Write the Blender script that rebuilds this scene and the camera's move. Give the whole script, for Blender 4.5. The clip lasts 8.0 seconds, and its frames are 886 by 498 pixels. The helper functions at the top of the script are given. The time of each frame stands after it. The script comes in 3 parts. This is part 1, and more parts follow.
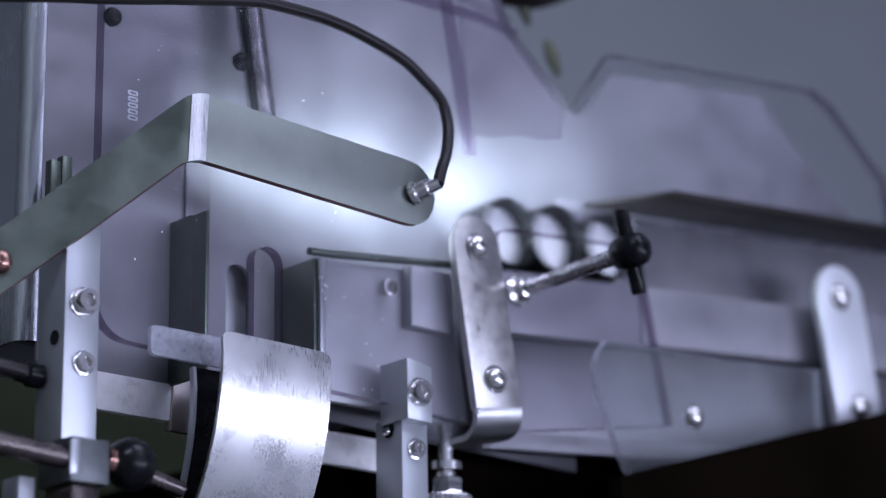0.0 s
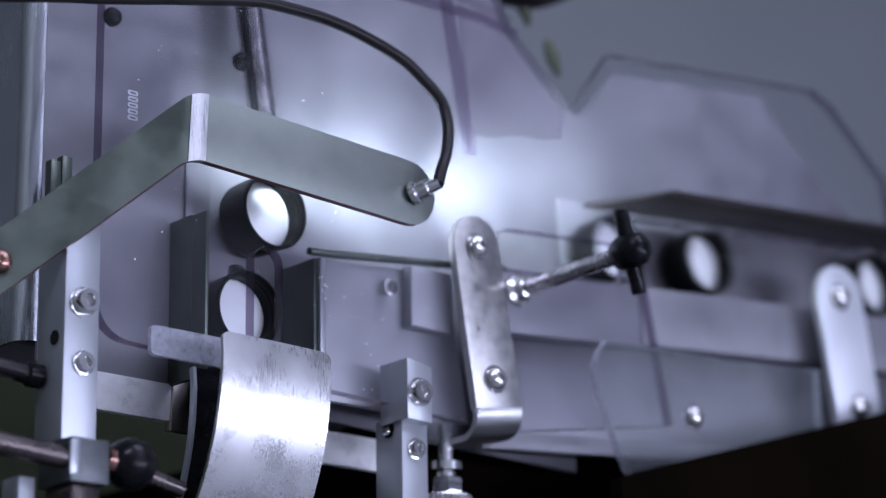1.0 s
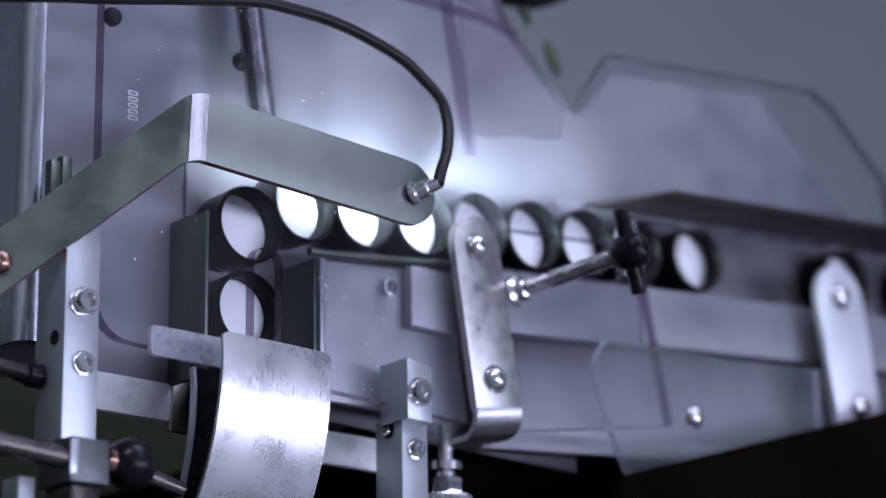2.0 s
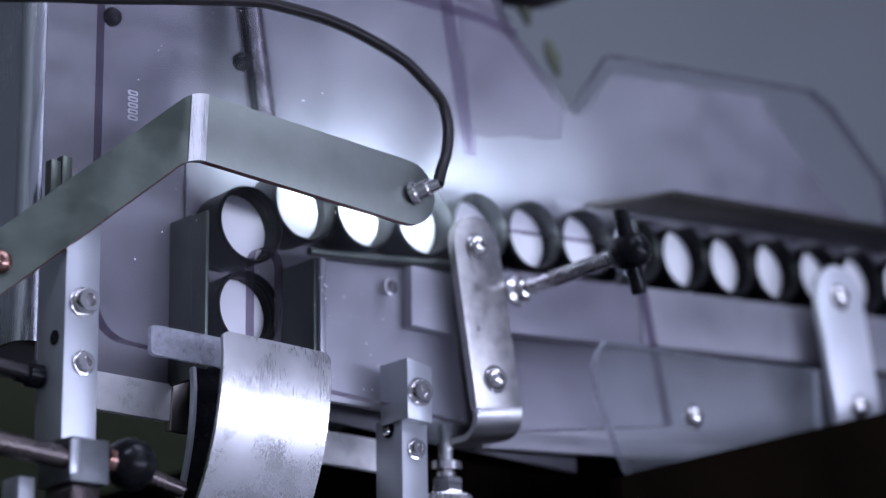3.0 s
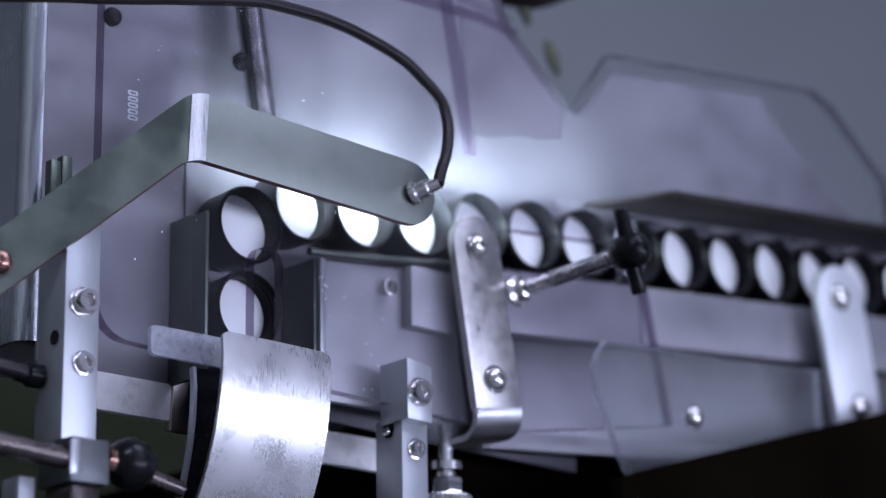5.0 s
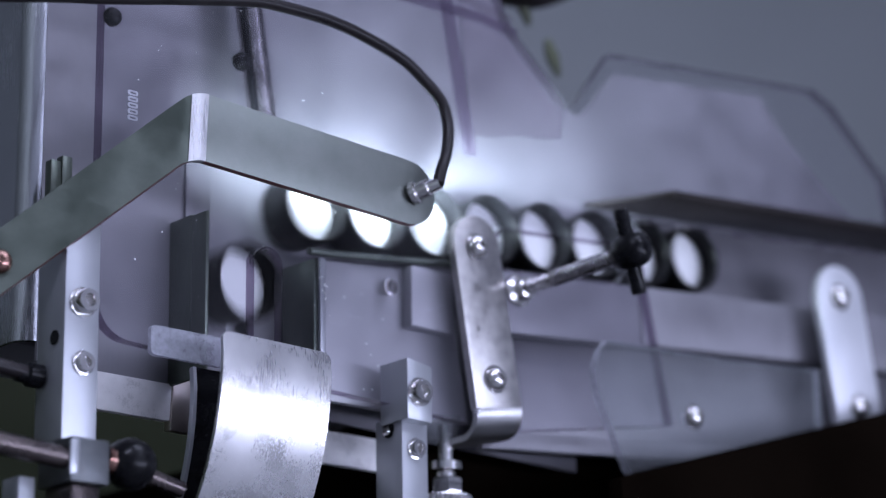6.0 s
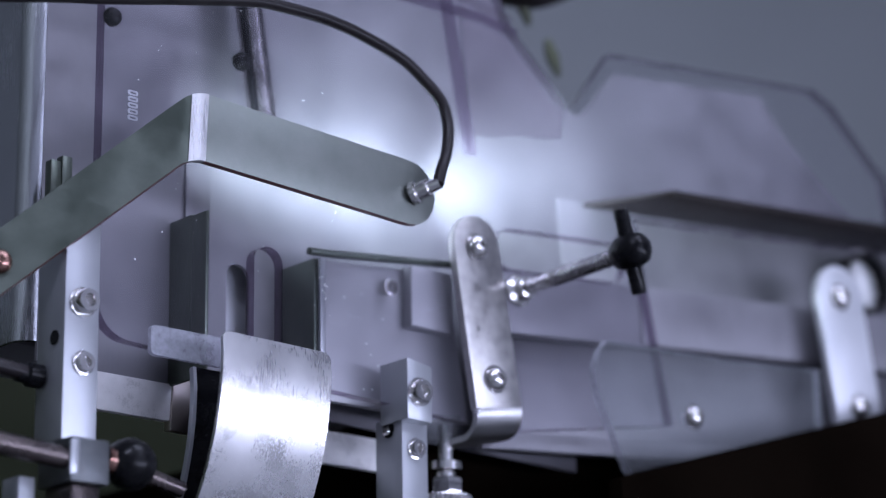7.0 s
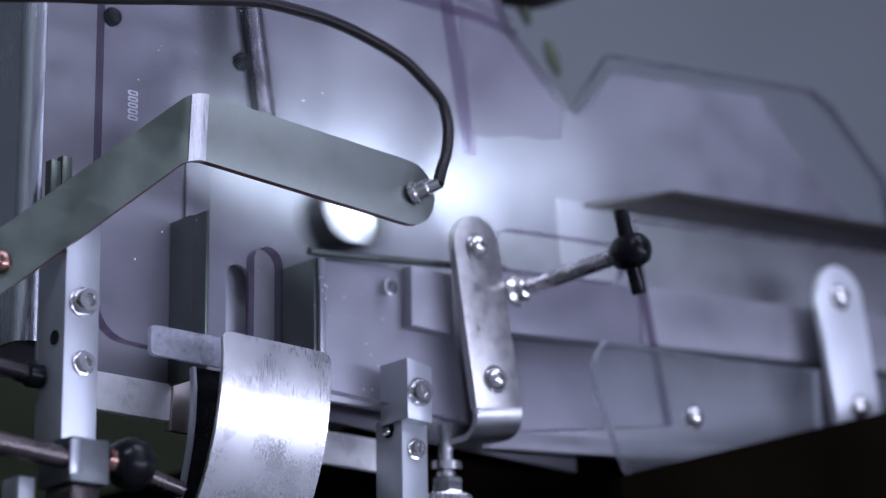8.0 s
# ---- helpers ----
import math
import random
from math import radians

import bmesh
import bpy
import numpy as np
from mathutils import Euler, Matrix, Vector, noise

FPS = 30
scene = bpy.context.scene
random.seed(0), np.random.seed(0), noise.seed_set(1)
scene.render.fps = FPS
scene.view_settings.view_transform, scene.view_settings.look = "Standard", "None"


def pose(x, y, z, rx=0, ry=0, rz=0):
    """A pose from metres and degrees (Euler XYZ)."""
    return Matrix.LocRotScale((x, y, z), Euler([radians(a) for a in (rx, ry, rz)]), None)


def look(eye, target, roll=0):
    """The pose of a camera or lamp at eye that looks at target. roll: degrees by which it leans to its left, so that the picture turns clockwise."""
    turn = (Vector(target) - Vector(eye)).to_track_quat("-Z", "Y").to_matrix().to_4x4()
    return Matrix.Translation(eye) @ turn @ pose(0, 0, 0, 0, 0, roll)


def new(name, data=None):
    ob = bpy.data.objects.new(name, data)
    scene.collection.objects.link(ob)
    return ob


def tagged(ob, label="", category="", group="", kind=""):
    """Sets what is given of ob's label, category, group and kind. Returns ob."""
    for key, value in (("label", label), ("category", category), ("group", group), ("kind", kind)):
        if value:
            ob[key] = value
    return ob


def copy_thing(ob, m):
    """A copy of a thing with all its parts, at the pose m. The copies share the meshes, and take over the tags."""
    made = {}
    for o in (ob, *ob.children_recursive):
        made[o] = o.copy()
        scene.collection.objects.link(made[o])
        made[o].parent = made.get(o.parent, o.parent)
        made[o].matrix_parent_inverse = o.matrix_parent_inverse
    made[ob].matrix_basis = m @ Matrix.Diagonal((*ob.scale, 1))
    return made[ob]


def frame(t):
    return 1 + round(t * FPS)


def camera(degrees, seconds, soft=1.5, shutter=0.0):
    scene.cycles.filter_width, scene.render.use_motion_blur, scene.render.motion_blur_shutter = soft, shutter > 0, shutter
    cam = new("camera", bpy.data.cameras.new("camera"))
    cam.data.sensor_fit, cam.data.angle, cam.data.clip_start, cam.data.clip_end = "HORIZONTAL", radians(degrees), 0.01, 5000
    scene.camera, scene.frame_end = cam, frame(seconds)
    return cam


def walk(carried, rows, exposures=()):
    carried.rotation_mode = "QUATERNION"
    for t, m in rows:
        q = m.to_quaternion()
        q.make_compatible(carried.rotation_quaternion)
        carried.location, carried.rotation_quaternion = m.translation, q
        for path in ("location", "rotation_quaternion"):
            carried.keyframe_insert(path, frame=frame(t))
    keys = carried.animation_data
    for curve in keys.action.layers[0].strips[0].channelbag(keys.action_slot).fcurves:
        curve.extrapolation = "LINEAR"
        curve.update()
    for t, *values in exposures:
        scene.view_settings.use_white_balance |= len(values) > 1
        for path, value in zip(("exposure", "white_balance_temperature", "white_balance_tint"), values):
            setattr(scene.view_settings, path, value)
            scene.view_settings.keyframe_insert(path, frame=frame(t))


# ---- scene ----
cam = camera(19.755, 8.0, soft=1.25, shutter=0.3)
cam.data.dof.use_dof = True
cam.data.dof.focus_distance = 0.905
cam.data.dof.aperture_fstop = 6.3
HOLD = look((-0.5365, -0.7197, -0.2971), (0.0967, -0.0034, -0.0038), -0.916)
walk(cam, [(0.0, HOLD), (8.0, HOLD)])

# ---- light: a closed workshop with added, unseen cool ceiling fills; the LED bar is on the machine ----
world = bpy.data.worlds.new("world")
world.use_nodes = True
scene.world = world
world.node_tree.nodes["Background"].inputs[0].default_value = (0.55, 0.6, 0.75, 1)
world.node_tree.nodes["Background"].inputs[1].default_value = 0.012
scene.view_settings.exposure = -0.35


def area_lamp(name, m, size, size_y, watts, colour):
    data = bpy.data.lights.new(name, "AREA")
    data.shape, data.size, data.size_y, data.energy, data.color = "RECTANGLE", size, size_y, watts, colour
    ob = new(name, data)
    ob.matrix_world = m
    return ob


COOL = (0.655, 0.71, 1.0)
# unseen ceiling panels, added to brighten cap liners, walls and left-facing metal
area_lamp("ceiling_fill", look((0.45, -0.95, 1.95), (0.45, -0.95, 0)), 1.2, 0.5, 27, COOL)
area_lamp("ceiling_fill", look((0.95, -2.4, 1.95), (0.95, -2.4, 0)), 1.2, 0.5, 40, COOL)
area_lamp("ceiling_fill", look((-1.5, -1.5, 1.95), (-1.5, -1.5, 0)), 1.2, 0.5, 60, COOL)
# added fill in two made-up windows, for front light and reflected highlights
area_lamp("window_fill", look((1.2, -3.19, -0.36), (1.2, 0.0, -0.36)), 3.6, 0.44, 112, COOL)
area_lamp("window_fill", look((1.05, -3.19, 0.85), (1.05, 0.0, 0.85)), 0.5, 0.7, 6, COOL)
# LED bar behind the lamp bracket: five diodes turned along the track, and one at its end
LED_COLOUR = (0.70, 0.86, 1.0)
for k in range(5):
    x = -0.012 + 0.018 * k
    led = area_lamp("led_bar_light", look((x, -0.0160, 0.0150 - 0.048 * x), (x + 0.10, 0.075, 0.060)), 0.010, 0.005, 0.078, LED_COLOUR)
    led.data.spread = radians(105)
end = area_lamp("led_end_light", look((0.064, -0.0160, 0.0125), (0.190, 0.021, 0.052)), 0.008, 0.006, 0.14, LED_COLOUR)
end.data.spread = radians(50)

# ---- materials ----


def nodes_of(name):
    m = bpy.data.materials.new(name)
    m.use_nodes = True
    nt = m.node_tree
    return m, nt, nt.nodes["Principled BSDF"]


def coords(nt, scale):
    tc = nt.nodes.new("ShaderNodeTexCoord")
    mp = nt.nodes.new("ShaderNodeMapping")
    mp.inputs["Scale"].default_value = scale
    nt.links.new(tc.outputs["Object"], mp.inputs["Vector"])
    return mp.outputs["Vector"]


def noise_node(nt, vec, scale, detail=4.0):
    n = nt.nodes.new("ShaderNodeTexNoise")
    n.inputs["Scale"].default_value = scale
    n.inputs["Detail"].default_value = detail
    nt.links.new(vec, n.inputs["Vector"])
    return n.outputs["Fac"]


def span(nt, fac, a, b):
    r = nt.nodes.new("ShaderNodeMapRange")
    r.inputs["From Min"].default_value, r.inputs["From Max"].default_value = 0.3, 0.7
    r.inputs["To Min"].default_value, r.inputs["To Max"].default_value = a, b
    nt.links.new(fac, r.inputs["Value"])
    return r.outputs["Result"]


def blend(nt, fac, c1, c2):
    r = nt.nodes.new("ShaderNodeValToRGB")
    r.color_ramp.elements[0].position, r.color_ramp.elements[1].position = 0.3, 0.7
    r.color_ramp.elements[0].color, r.color_ramp.elements[1].color = (*c1, 1), (*c2, 1)
    nt.links.new(fac, r.inputs["Fac"])
    return r.outputs["Color"]


def bump_of(nt, fac, strength, distance=0.0002):
    b = nt.nodes.new("ShaderNodeBump")
    b.inputs["Strength"].default_value, b.inputs["Distance"].default_value = strength, distance
    nt.links.new(fac, b.inputs["Height"])
    return b.outputs["Normal"]


def surface(name, c1, c2, rough, metal=0.0, patch=40.0, grain=(900, 900, 900), grain_bump=0.1, spread=0.08, coat=0.0, gloss=0.5):
    """Two-scale procedural surface: broad patches of colour, fine grain in gloss and relief."""
    m, nt, p = nodes_of(name)
    broad = noise_node(nt, coords(nt, (1, 1, 1)), patch, 5)
    fine = noise_node(nt, coords(nt, grain), 1.0, 3)
    nt.links.new(blend(nt, broad, c1, c2), p.inputs["Base Color"])
    mix = nt.nodes.new("ShaderNodeMath")
    mix.operation = "ADD"
    nt.links.new(span(nt, broad, rough - spread, rough + spread), mix.inputs[0])
    nt.links.new(span(nt, fine, -spread * 0.6, spread * 0.6), mix.inputs[1])
    nt.links.new(mix.outputs[0], p.inputs["Roughness"])
    nt.links.new(bump_of(nt, fine, grain_bump), p.inputs["Normal"])
    p.inputs["Metallic"].default_value = metal
    p.inputs["Specular IOR Level"].default_value = gloss
    p.inputs["Coat Weight"].default_value = coat
    return m


def acrylic(name, tint, rough=0.03, dust=0.02):
    """Thin clear sheet: straight view through, gloss that grows with the slant of the view, and a smeared film of dust."""
    m, nt, p = nodes_of(name)
    nt.nodes.remove(p)
    clear = nt.nodes.new("ShaderNodeBsdfTransparent")
    clear.inputs["Color"].default_value = (*tint, 1)
    gloss = nt.nodes.new("ShaderNodeBsdfGlossy")
    smear = noise_node(nt, coords(nt, (1, 1, 0.35)), 60, 6)
    fine = noise_node(nt, coords(nt, (1, 1, 1)), 420, 4)
    nt.links.new(span(nt, smear, rough * 0.6, rough * 1.6), gloss.inputs["Roughness"])
    slant = nt.nodes.new("ShaderNodeLayerWeight")
    slant.inputs["Blend"].default_value = 0.5
    power = nt.nodes.new("ShaderNodeMath")
    power.operation = "POWER"
    power.inputs[1].default_value = 4.0
    nt.links.new(slant.outputs["Facing"], power.inputs[0])
    fres = nt.nodes.new("ShaderNodeMath")
    fres.operation = "MULTIPLY_ADD"
    fres.inputs[1].default_value, fres.inputs[2].default_value = 0.7, 0.015
    nt.links.new(power.outputs[0], fres.inputs[0])
    glass = nt.nodes.new("ShaderNodeMixShader")
    nt.links.new(fres.outputs[0], glass.inputs["Fac"])
    nt.links.new(clear.outputs["BSDF"], glass.inputs[1])
    nt.links.new(gloss.outputs["BSDF"], glass.inputs[2])
    film = nt.nodes.new("ShaderNodeBsdfDiffuse")
    film.inputs["Color"].default_value = (0.7, 0.72, 0.78, 1)
    both = nt.nodes.new("ShaderNodeMath")
    both.operation = "MULTIPLY"
    nt.links.new(span(nt, smear, dust * 0.7, dust * 1.3), both.inputs[0])
    nt.links.new(span(nt, fine, 0.75, 1.25), both.inputs[1])
    mix = nt.nodes.new("ShaderNodeMixShader")
    nt.links.new(both.outputs[0], mix.inputs["Fac"])
    nt.links.new(glass.outputs["Shader"], mix.inputs[1])
    nt.links.new(film.outputs["BSDF"], mix.inputs[2])
    nt.links.new(mix.outputs["Shader"], nt.nodes["Material Output"].inputs["Surface"])
    return m


def glowing(name, colour, strength):
    m, nt, p = nodes_of(name)
    p.inputs["Base Color"].default_value = (0.8, 0.8, 0.8, 1)
    p.inputs["Emission Color"].default_value = (*colour, 1)
    p.inputs["Emission Strength"].default_value = strength
    return m


STEEL_SHEET = surface("satin_steel_sheet", (0.118, 0.114, 0.128), (0.19, 0.183, 0.204), 0.43, 0.28, 26, (900, 900, 60), 0.12, 0.10)
PALE_SHEET = surface("pale_satin_sheet", (0.24, 0.235, 0.252), (0.33, 0.323, 0.344), 0.42, 0.2, 40, (900, 900, 60), 0.12, 0.10)
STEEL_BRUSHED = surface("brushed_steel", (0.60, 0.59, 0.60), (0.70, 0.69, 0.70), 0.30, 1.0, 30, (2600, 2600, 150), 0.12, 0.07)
STEEL_DULL = surface("dull_mill_steel", (0.088, 0.104, 0.086), (0.14, 0.158, 0.136), 0.42, 1.0, 55, (700, 700, 700), 0.12)
ALU = surface("anodised_aluminium", (0.34, 0.35, 0.37), (0.42, 0.43, 0.455), 0.38, 0.7, 35, (1200, 1200, 70), 0.15)
CHROME = surface("bright_screw_steel", (0.62, 0.60, 0.595), (0.70, 0.68, 0.675), 0.15, 1.0, 200, (900, 900, 900), 0.05, 0.04)
GALV = surface("pale_bar_steel", (0.62, 0.63, 0.66), (0.70, 0.70, 0.73), 0.48, 0.7, 30, (800, 800, 80), 0.1)
BLACK = surface("black_plastic", (0.003, 0.003, 0.004), (0.006, 0.006, 0.007), 0.26, 0.0, 120, (2000, 2000, 2000), 0.05, gloss=0.14)
CAP_BLACK = surface("black_cap_plastic", (0.003, 0.003, 0.0035), (0.006, 0.006, 0.007), 0.42, 0.0, 90, (2500, 2500, 2500), 0.05, gloss=0.12)
LINER = surface("white_liner", (0.87, 0.87, 0.88), (0.92, 0.92, 0.93), 0.45, 0.0, 80, (1500, 1500, 1500), 0.04)
RUBBER = surface("cable_sheath", (0.010, 0.008, 0.009), (0.018, 0.015, 0.016), 0.35, 0.0, 60, (1500, 1500, 1500), 0.08, gloss=0.2)
CLEAR = acrylic("clear_acrylic", (0.97, 0.965, 0.985), 0.03, 0.006)
CLEAR_SMOKE = acrylic("scuffed_acrylic", (0.88, 0.90, 0.89), 0.12, 0.038)
EDGE_CLEAR = acrylic("cut_acrylic_edge", (0.66, 0.60, 0.69), 0.2, 0.02)
CUT_EDGE = acrylic("sawn_acrylic_edge", (0.33, 0.27, 0.36), 0.25, 0.04)
BRIGHT_EDGE = acrylic("bright_acrylic_edge", (0.80, 0.76, 0.82), 0.2, 0.42)
CORNER = surface("polished_corner_steel", (0.36, 0.37, 0.39), (0.44, 0.45, 0.47), 0.24, 1.0, 30, (1500, 1500, 60), 0.1, 0.05)
BRACKET = surface("bracket_mill_steel", (0.150, 0.165, 0.150), (0.185, 0.20, 0.185), 0.46, 0.85, 90, (500, 500, 1800), 0.16, 0.06)
RUSTY_EDGE = surface("brown_sheared_edge", (0.11, 0.04, 0.038), (0.17, 0.07, 0.065), 0.5, 0.2, 300, (900, 900, 900), 0.2)
BAR = surface("ground_bar_steel", (0.68, 0.66, 0.66), (0.82, 0.80, 0.80), 0.34, 0.12, 120, (2200, 2200, 2200), 0.3, 0.1)
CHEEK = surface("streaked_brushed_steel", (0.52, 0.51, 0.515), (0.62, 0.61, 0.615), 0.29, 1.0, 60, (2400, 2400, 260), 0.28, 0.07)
WARM_ROD = surface("dull_warm_rod", (0.075, 0.062, 0.062), (0.15, 0.125, 0.12), 0.28, 1.0, 60, (900, 90, 900), 0.1)
GUN = surface("grey_cast_metal", (0.085, 0.09, 0.095), (0.13, 0.135, 0.14), 0.45, 0.9, 120, (700, 700, 700), 0.2)
RUST_SCREW = surface("coppery_screw", (0.20, 0.10, 0.08), (0.36, 0.22, 0.18), 0.25, 1.0, 200, (900, 900, 900), 0.1)
REFLECT_TINT = acrylic("reflect_tint", (0.86, 0.835, 0.86), 0.05, 0.012)
MILKY = acrylic("milky_acrylic", (0.60, 0.58, 0.63), 0.25, 0.24)
FROST = surface("etched_marking", (0.30, 0.30, 0.34), (0.46, 0.46, 0.50), 0.6, 0.0, 400, (2000, 2000, 2000), 0.2)
LED_FACE = glowing("led_diffuser", (0.80, 0.90, 1.0), 2.5)
WALL = surface("painted_wall", (0.52, 0.53, 0.56), (0.60, 0.61, 0.64), 0.8, 0.0, 1.2, (60, 60, 60), 0.1, 0.05)
WALL_GREY = surface("grey_wall", (0.37, 0.39, 0.39), (0.44, 0.46, 0.46), 0.8, 0.0, 1.2, (60, 60, 60), 0.1, 0.05)
WALL_SAGE = surface("sage_wall", (0.44, 0.47, 0.43), (0.50, 0.53, 0.49), 0.8, 0.0, 1.2, (60, 60, 60), 0.1, 0.05)
FLOOR = surface("resin_floor", (0.20, 0.205, 0.21), (0.25, 0.255, 0.26), 0.4, 0.0, 2.0, (40, 40, 40), 0.1)
CEIL = surface("ceiling_paint", (0.60, 0.61, 0.64), (0.66, 0.67, 0.70), 0.85, 0.0, 1.5, (60, 60, 60), 0.1, 0.05)
DARK_SHEET = surface("shaded_hood_steel", (0.016, 0.013, 0.013), (0.028, 0.023, 0.023), 0.6, 0.0, 25, (500, 500, 500), 0.1, gloss=0.1)
GREEN = surface("dark_green_enamel", (0.024, 0.028, 0.015), (0.034, 0.039, 0.022), 0.6, 0.0, 8, (300, 300, 300), 0.1, gloss=0.05)
OLIVE = surface("olive_plastic", (0.035, 0.045, 0.016), (0.06, 0.07, 0.03), 0.5, 0.0, 80, (600, 600, 600), 0.1)
DARK = surface("brown_steel_and_shade", (0.0025, 0.0017, 0.0012), (0.006, 0.004, 0.0028), 0.8, 0.0, 10, (200, 200, 200), 0.15, gloss=0.0)
STEEL_ROD = surface("grey_rod_steel", (0.30, 0.28, 0.29), (0.40, 0.38, 0.39), 0.25, 1.0, 60, (900, 900, 90), 0.1)
STRAP = surface("mottled_strap_steel", (0.36, 0.347, 0.342), (0.46, 0.445, 0.44), 0.38, 1.0, 300, (1800, 1800, 200), 0.2, 0.09)
COPPERY = surface("warm_tinted_steel", (0.52, 0.46, 0.43), (0.58, 0.52, 0.49), 0.40, 1.0, 40, (900, 900, 80), 0.1)

# ---- mesh helpers, in millimetres ----
MM = 0.001


def part(name, bm, material, parent=None, label="", smooth=True, edge=None):
    bmesh.ops.recalc_face_normals(bm, faces=bm.faces[:])
    me = bpy.data.meshes.new(name)
    bm.to_mesh(me)
    bm.free()
    me.materials.append(material)
    if edge:
        me.materials.append(edge)
    if smooth:
        me.set_sharp_from_angle(angle=radians(40))
    ob = new(name, me)
    ob.parent = parent
    if label:
        ob["label"] = label
    return ob


def thing(name, label, category, group="", kind="", at=(0, 0, 0)):
    ob = new(name)
    ob.location = [c * MM for c in at]
    ob.empty_display_size = 0.01
    return tagged(ob, label, category, group, kind)


def frame_of(origin, u, v):
    """Local axes u, v and their normal, at an origin in millimetres."""
    u = Vector(u).normalized()
    w = u.cross(Vector(v)).normalized()
    v = w.cross(u)
    m = Matrix((u, v, w)).transposed().to_4x4()
    m.translation = Vector(origin) * MM
    return m


def XZ(y=0.0, x=0.0, z=0.0):
    """Plates that face the front: u to the right, v up, thickness towards the front."""
    return frame_of((x, y, z), (1, 0, 0), (0, 0, 1))


def rounded(w0, h0, w1, h1, r, seg=5, corners="1111"):
    """Outline of a rectangle from (w0, h0) to (w1, h1) with rounded corners: bl, br, tr, tl."""
    out = []
    for i, (cx, cy, a) in enumerate(((w0 + r, h0 + r, 180), (w1 - r, h0 + r, 270), (w1 - r, h1 - r, 0), (w0 + r, h1 - r, 90))):
        if corners[i] == "1" and r > 0:
            out += [(cx + r * math.cos(radians(a + 90 * k / seg)), cy + r * math.sin(radians(a + 90 * k / seg))) for k in range(seg + 1)]
        else:
            out.append(((w0, w1, w1, w0)[i], (h0, h0, h1, h1)[i]))
    return out


def disc(cx, cy, r, seg=20):
    return [(cx + r * math.cos(2 * math.pi * k / seg), cy + r * math.sin(2 * math.pi * k / seg)) for k in range(seg)]


def soft_faces(faces):
    for f in faces:
        f.smooth = True


def plate(outline, thick, m, holes=(), bevel=0.3, edged=False):
    """A flat plate with holes through it: its face at w = 0, its body behind (negative w)."""
    bm = bmesh.new()
    edges = []
    for loop in (outline, *holes):
        vs = [bm.verts.new((x * MM, y * MM, 0)) for x, y in loop]
        edges += [bm.edges.new((vs[i], vs[(i + 1) % len(vs)])) for i in range(len(vs))]
    bmesh.ops.triangle_fill(bm, edges=edges, use_beauty=True, use_dissolve=False)
    if not holes:
        bmesh.ops.dissolve_limit(bm, angle_limit=0.01, verts=[], edges=[e for e in bm.edges if len(e.link_faces) == 2])
    ext = bmesh.ops.extrude_face_region(bm, geom=bm.faces[:], use_keep_orig=True)
    bmesh.ops.translate(bm, vec=(0, 0, -thick * MM), verts=[g for g in ext["geom"] if isinstance(g, bmesh.types.BMVert)])
    bmesh.ops.recalc_face_normals(bm, faces=bm.faces[:])
    if edged:
        bm.normal_update()
        for f in bm.faces:
            f.material_index = 1 if abs(f.normal.z) < 0.5 else 0
    if bevel:
        rim = [e for e in bm.edges if len(e.link_faces) == 2 and e.calc_face_angle(0) > 0.7]
        bmesh.ops.bevel(bm, geom=rim, offset=bevel * MM, segments=2, profile=0.5, affect="EDGES", clamp_overlap=True)
        bm.normal_update()
        soft_faces([f for f in bm.faces if 0.02 < abs(f.normal.z) < 0.99])
    bmesh.ops.transform(bm, matrix=m, verts=bm.verts)
    return bm


def box(x0, y0, z0, x1, y1, z1, bevel=0.4, m=None):
    bm = bmesh.new()
    bmesh.ops.create_cube(bm, size=1.0)
    for v in bm.verts:
        v.co = Vector(((x0 + x1) / 2 + v.co.x * (x1 - x0), (y0 + y1) / 2 + v.co.y * (y1 - y0), (z0 + z1) / 2 + v.co.z * (z1 - z0))) * MM
    if bevel:
        bmesh.ops.bevel(bm, geom=bm.edges[:], offset=bevel * MM, segments=2, profile=0.5, affect="EDGES", clamp_overlap=True)
        bm.normal_update()
        soft_faces([f for f in bm.faces if max(abs(c) for c in f.normal) < 0.99])
    if m:
        bmesh.ops.transform(bm, matrix=m, verts=bm.verts)
    return bm


def lathe(profile, m, seg=28):
    """A turned body: profile of (radius, height) along the local w axis; closed where the radius is 0."""
    bm = bmesh.new()
    rings = []
    for r, h in profile:
        if r == 0:
            rings.append([bm.verts.new((0, 0, h * MM))])
        else:
            rings.append([bm.verts.new((r * MM * math.cos(2 * math.pi * k / seg), r * MM * math.sin(2 * math.pi * k / seg), h * MM)) for k in range(seg)])
    for a, b in zip(rings, rings[1:]):
        for k in range(seg):
            j = (k + 1) % seg
            if len(a) == 1 and len(b) == 1:
                continue
            if len(a) == 1:
                bm.faces.new((a[0], b[k], b[j]))
            elif len(b) == 1:
                bm.faces.new((a[k], a[j], b[0]))
            else:
                bm.faces.new((a[k], a[j], b[j], b[k]))
    soft_faces(bm.faces)
    bmesh.ops.transform(bm, matrix=m, verts=bm.verts)
    return bm


